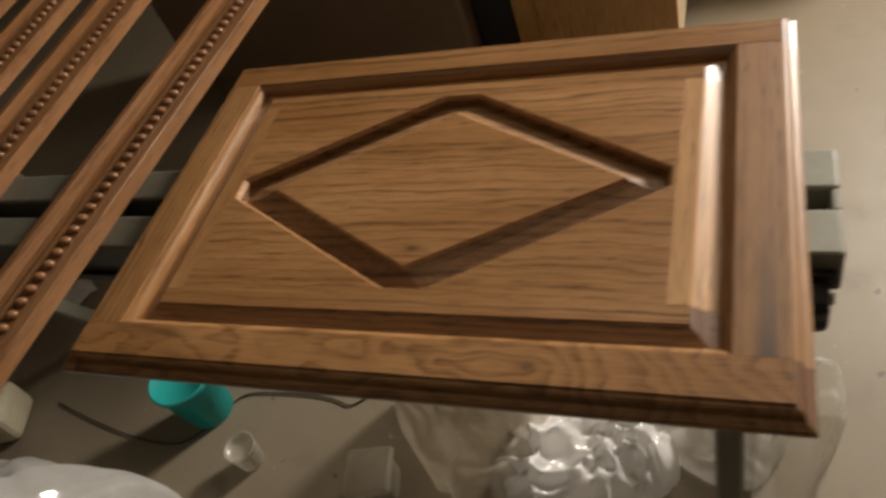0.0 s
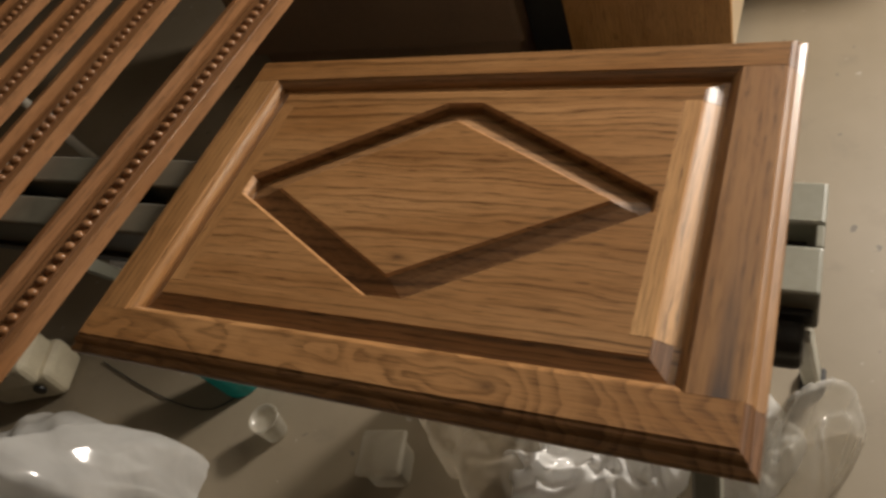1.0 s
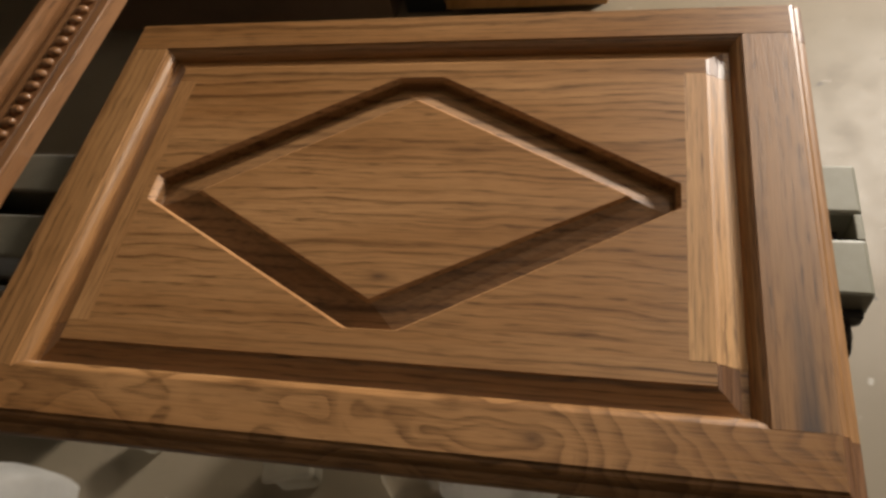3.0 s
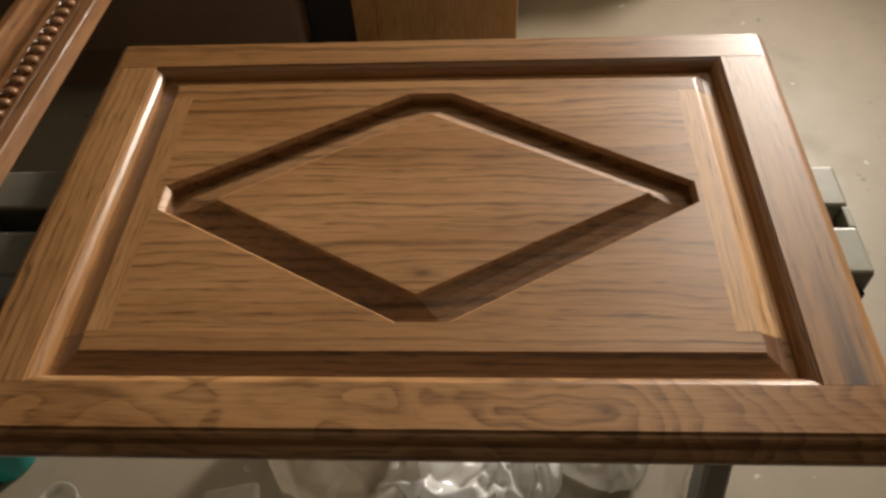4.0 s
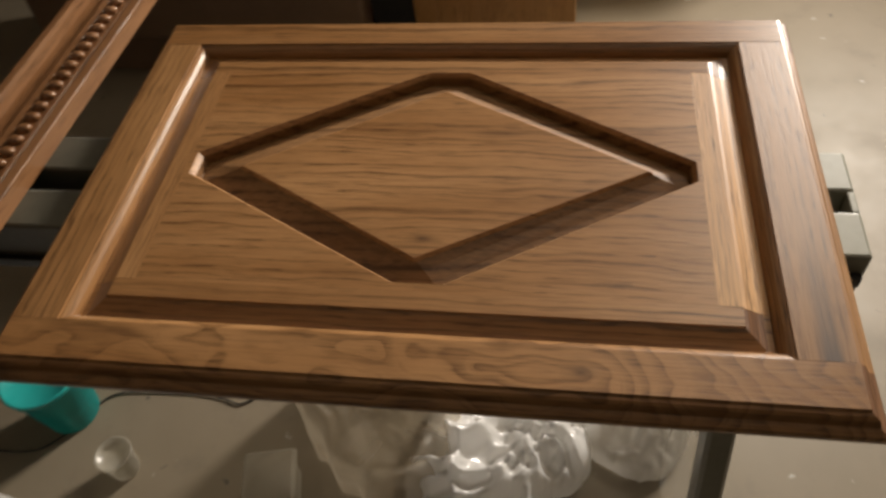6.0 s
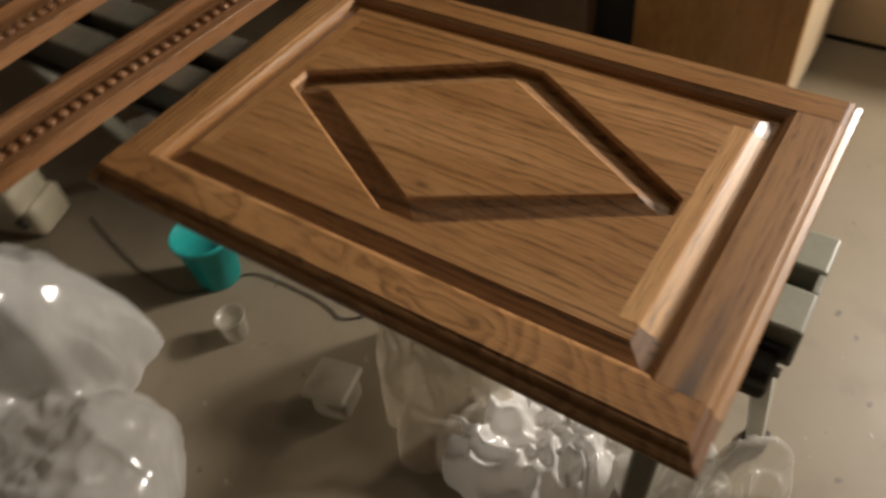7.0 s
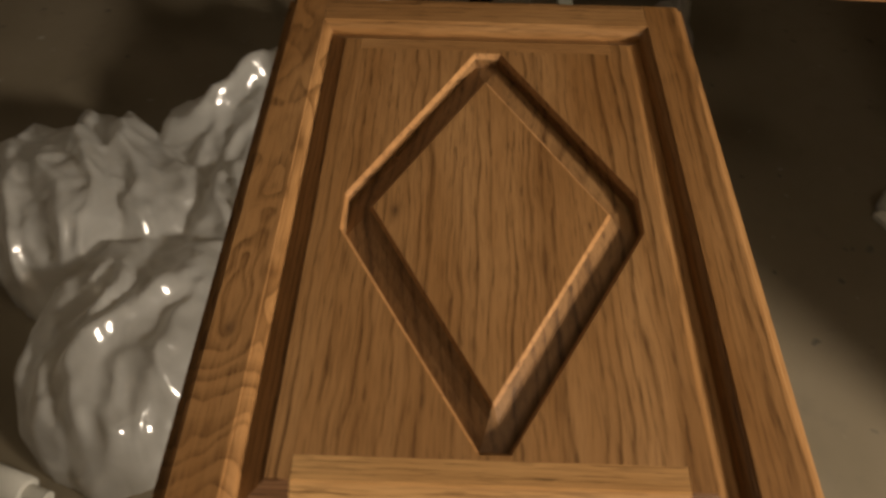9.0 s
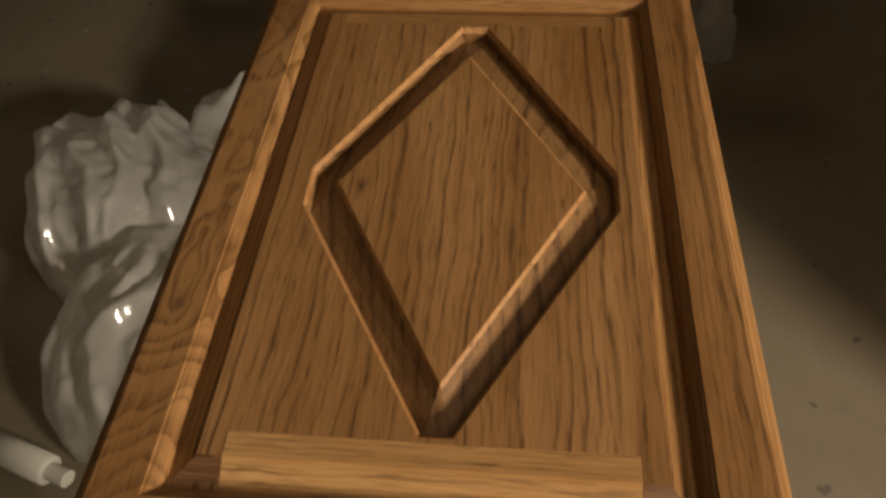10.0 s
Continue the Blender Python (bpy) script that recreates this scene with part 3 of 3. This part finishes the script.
film_bag("plastic_bag", [(0.36, 0.13, 0.12, 0.06, 60, 0.26)], 3.0, BAG_THIN, "thin plastic bag standing beside the stand leg", step=0.005, along=4.0, across=24.0)
film_bag("plastic_bag", [(-1.35, 0.53, 0.085, 0.07, 40, 0.17)], 4.0, BAG_CLEAR, "small pale plastic bag on the dark floor", step=0.006, along=6.0, across=20.0)
film_bag("plastic_sack", [(-0.21, 0.13, 0.17, 0.13, -20, 0.30), (-0.13, 0.05, 0.11, 0.09, 30, 0.17)], 5.0, BAG_DULL, "dull translucent plastic sack standing under the stand", "sack", step=0.007, along=4.0, across=12.0)
for at, k, wide in (((-1.40, 0.41, 0.0), 8.0, 0.055), ((-1.67, 0.09, 0.0), 9.0, 0.055), ((-0.115, 0.90, 0.0), 10.0, 0.026)):
    scrap = tagged(part("paper_scrap", crumpled((wide, wide * 0.7, wide * 0.8), k, 3, creases=(0.2 * wide, 0.1 * wide), pitch=1.6 / wide), BAG_WHITE), "crumpled scrap of white paper on the floor", "paper", "paper scraps")
    scrap.matrix_world = pose(*at, 0, 0, k * 30)

# teal bucket
bucket = thing("bucket", (-0.812, 0.125, 0), "translucent teal plastic bucket standing on the floor", "bucket")
part("shell", lathe([(0.0082, 0.0033), (0.0410, 0.0025), (0.0443, 0.0000), (0.0476, 0.0016), (0.0492, 0.0066), (0.0640, 0.1296), (0.0681, 0.1312), (0.0689, 0.1378), (0.0664, 0.1402), (0.0623, 0.1378), (0.0467, 0.0082), (0.0082, 0.0074)]), TEAL_FILM, bucket, smooth=True)
part("rim", lathe([(0.0656, 0.1406), (0.0701, 0.1406), (0.0712, 0.1435), (0.0697, 0.1468), (0.0660, 0.1468), (0.0652, 0.1435)]), TEAL, bucket, smooth=True)

cup = thing("cup", (-0.66, 0.022, 0), "small translucent white plastic cup on the floor", "cup")
part("shell", lathe([(0.01, 0.001), (0.022, 0.0), (0.025, 0.003), (0.032, 0.062), (0.034, 0.064), (0.031, 0.065), (0.030, 0.050), (0.01, 0.049)]), FROSTED, cup, smooth=True)

tub = thing("tub", (-0.358, 0.0, 0), "white plastic tub with a lid on the floor", "tub", turn=12)
part("body", box((-0.040, -0.040, 0.0), (0.040, 0.040, 0.075), 0.018, 3), FROSTED, tub)
part("lid", box((-0.046, -0.046, 0.070), (0.046, 0.046, 0.086), 0.008, 3), FROSTED, tub)

tool = thing("power_tool", (-1.40, 0.02, 0), "beige plastic power tool with dark ports on the floor", "power tool", turn=20)
part("body", box((-0.10, -0.06, 0.0), (0.10, 0.06, 0.10), 0.022, 3), BEIGE, tool)
part("head", box((-0.06, -0.075, 0.08), (0.08, 0.05, 0.16), 0.02, 3), BEIGE, tool)
part("port", rod((0.055, -0.062, 0.055), (0.055, -0.056 - 0.012, 0.055), 0.016), BLACK, tool, "round dark port")

bottle = thing("spray_bottle", (-0.065, -0.79, 0), "white bottle wrapped in plastic lying on the floor", "bottle", turn=72)
part("body", rod((-0.10, 0, 0.028), (0.06, 0, 0.028), 0.027, 24), WHITE_PLASTIC, bottle, smooth=True)
part("cap", rod((0.06, 0, 0.028), (0.10, 0, 0.028), 0.016, 20), WHITE_METAL, bottle)

# ---- far side ----
cab = thing("base_cabinet", (-0.072, 1.155, 0), "honey-coloured wooden base cabinet with a framed door on the floor", "cabinet")
part("body", box((-0.197, 0.02, 0.05), (0.197, 0.41, 0.90), 0.002), PALE_SIDE, cab, "pale side panels")
part("plinth", box((-0.185, 0.07, 0.0), (0.185, 0.40, 0.05)), BLACK, cab, "dark recessed plinth")
d = part("door", box((-0.197, 0.0, 0.055), (0.197, 0.019, 0.895), 0.004), MAPLE, cab)
part("panel", box((-0.140, -0.004, 0.12), (0.140, 0.0005, 0.83), 0.003), MAPLE, d)

crate = thing("storage_box", (-0.857, 1.155, 0), "plain brown storage box with rounded corners on a dark base", "box")
part("body", box((-0.46, 0.0, 0.12), (0.46, 0.36, 0.95), 0.014, 3), BROWN, crate)
part("base", box((-0.43, 0.03, 0.0), (0.435, 0.35, 0.1195), 0.003), BROWN, crate, "recessed base in shadow")
board = tagged(part("black_board", box((-0.394, 1.215, 0.0), (-0.271, 1.245, 0.95), 0.003), BLACK), "black board standing between box and cabinet", "board")

item = thing("socket_box", (-0.765, 1.0, 0), "white plastic electrical box with a dark side on the floor", "box", turn=25)
part("body", box((-0.05, -0.035, 0.0), (0.05, 0.035, 0.06), 0.008, 3), WHITE_PLASTIC, item)
part("base", box((-0.03, -0.06, 0.0), (0.07, -0.03, 0.018), 0.005, 2), WHITE_PLASTIC, item)
part("cover", box((0.0505, -0.03, 0.004), (0.058, 0.03, 0.056), 0.003), BLACK, item)

chest = thing("storage_chest", (0.37, 1.63, 0), "pale beige storage chest standing on the floor", "chest")
part("body", box((-0.26, 0.0, 0.012), (0.26, 0.4, 0.50), 0.012, 3), PALE_SIDE, chest)
part("base", box((-0.25, 0.01, 0.0), (0.25, 0.39, 0.012)), BLACK, chest)

# white-legged trestle under the far ends of the trim boards
trestle = thing("trestle", (-1.50, 0.12, 0), "white-legged trestle standing beside the bag", "trestle")
part("beam", box((-0.03, -0.42, 0.70), (0.03, 0.45, 0.76), 0.004), STEEL_DARK, trestle)
for sx, sy in ((-0.02, -0.48), (0.02, 0.50)):
    post = part("leg", rod((sx, sy, 0.014), (0.0, sy * 0.8, 0.70), 0.0125), WHITE_METAL, trestle, "white enamelled leg")
    part("rubber_foot", rod((sx, sy, 0.0), (sx, sy, 0.022), 0.016), BLACK, post)

# a thin dark cable on the floor beside the bucket
curve = bpy.data.curves.new("cable", "CURVE")
curve.dimensions, curve.bevel_depth, curve.bevel_resolution, curve.resolution_u = "3D", 0.0018, 2, 10
spline = curve.splines.new("NURBS")
way = [(-1.25, 0.1), (-0.89, 0.0), (-0.78, 0.1), (-0.76, 0.17), (-0.65, 0.18), (-0.53, 0.18), (-0.46, 0.15), (-0.35, 0.32)]
spline.points.add(len(way) - 1)
for p, (x, y) in zip(spline.points, way):
    p.co = (x, y, 0.0036, 1)
spline.use_endpoint_u, spline.order_u = True, 3
curve.materials.append(BLACK)
tagged(new("cable", curve), "thin dark cable lying on the floor", "cable")
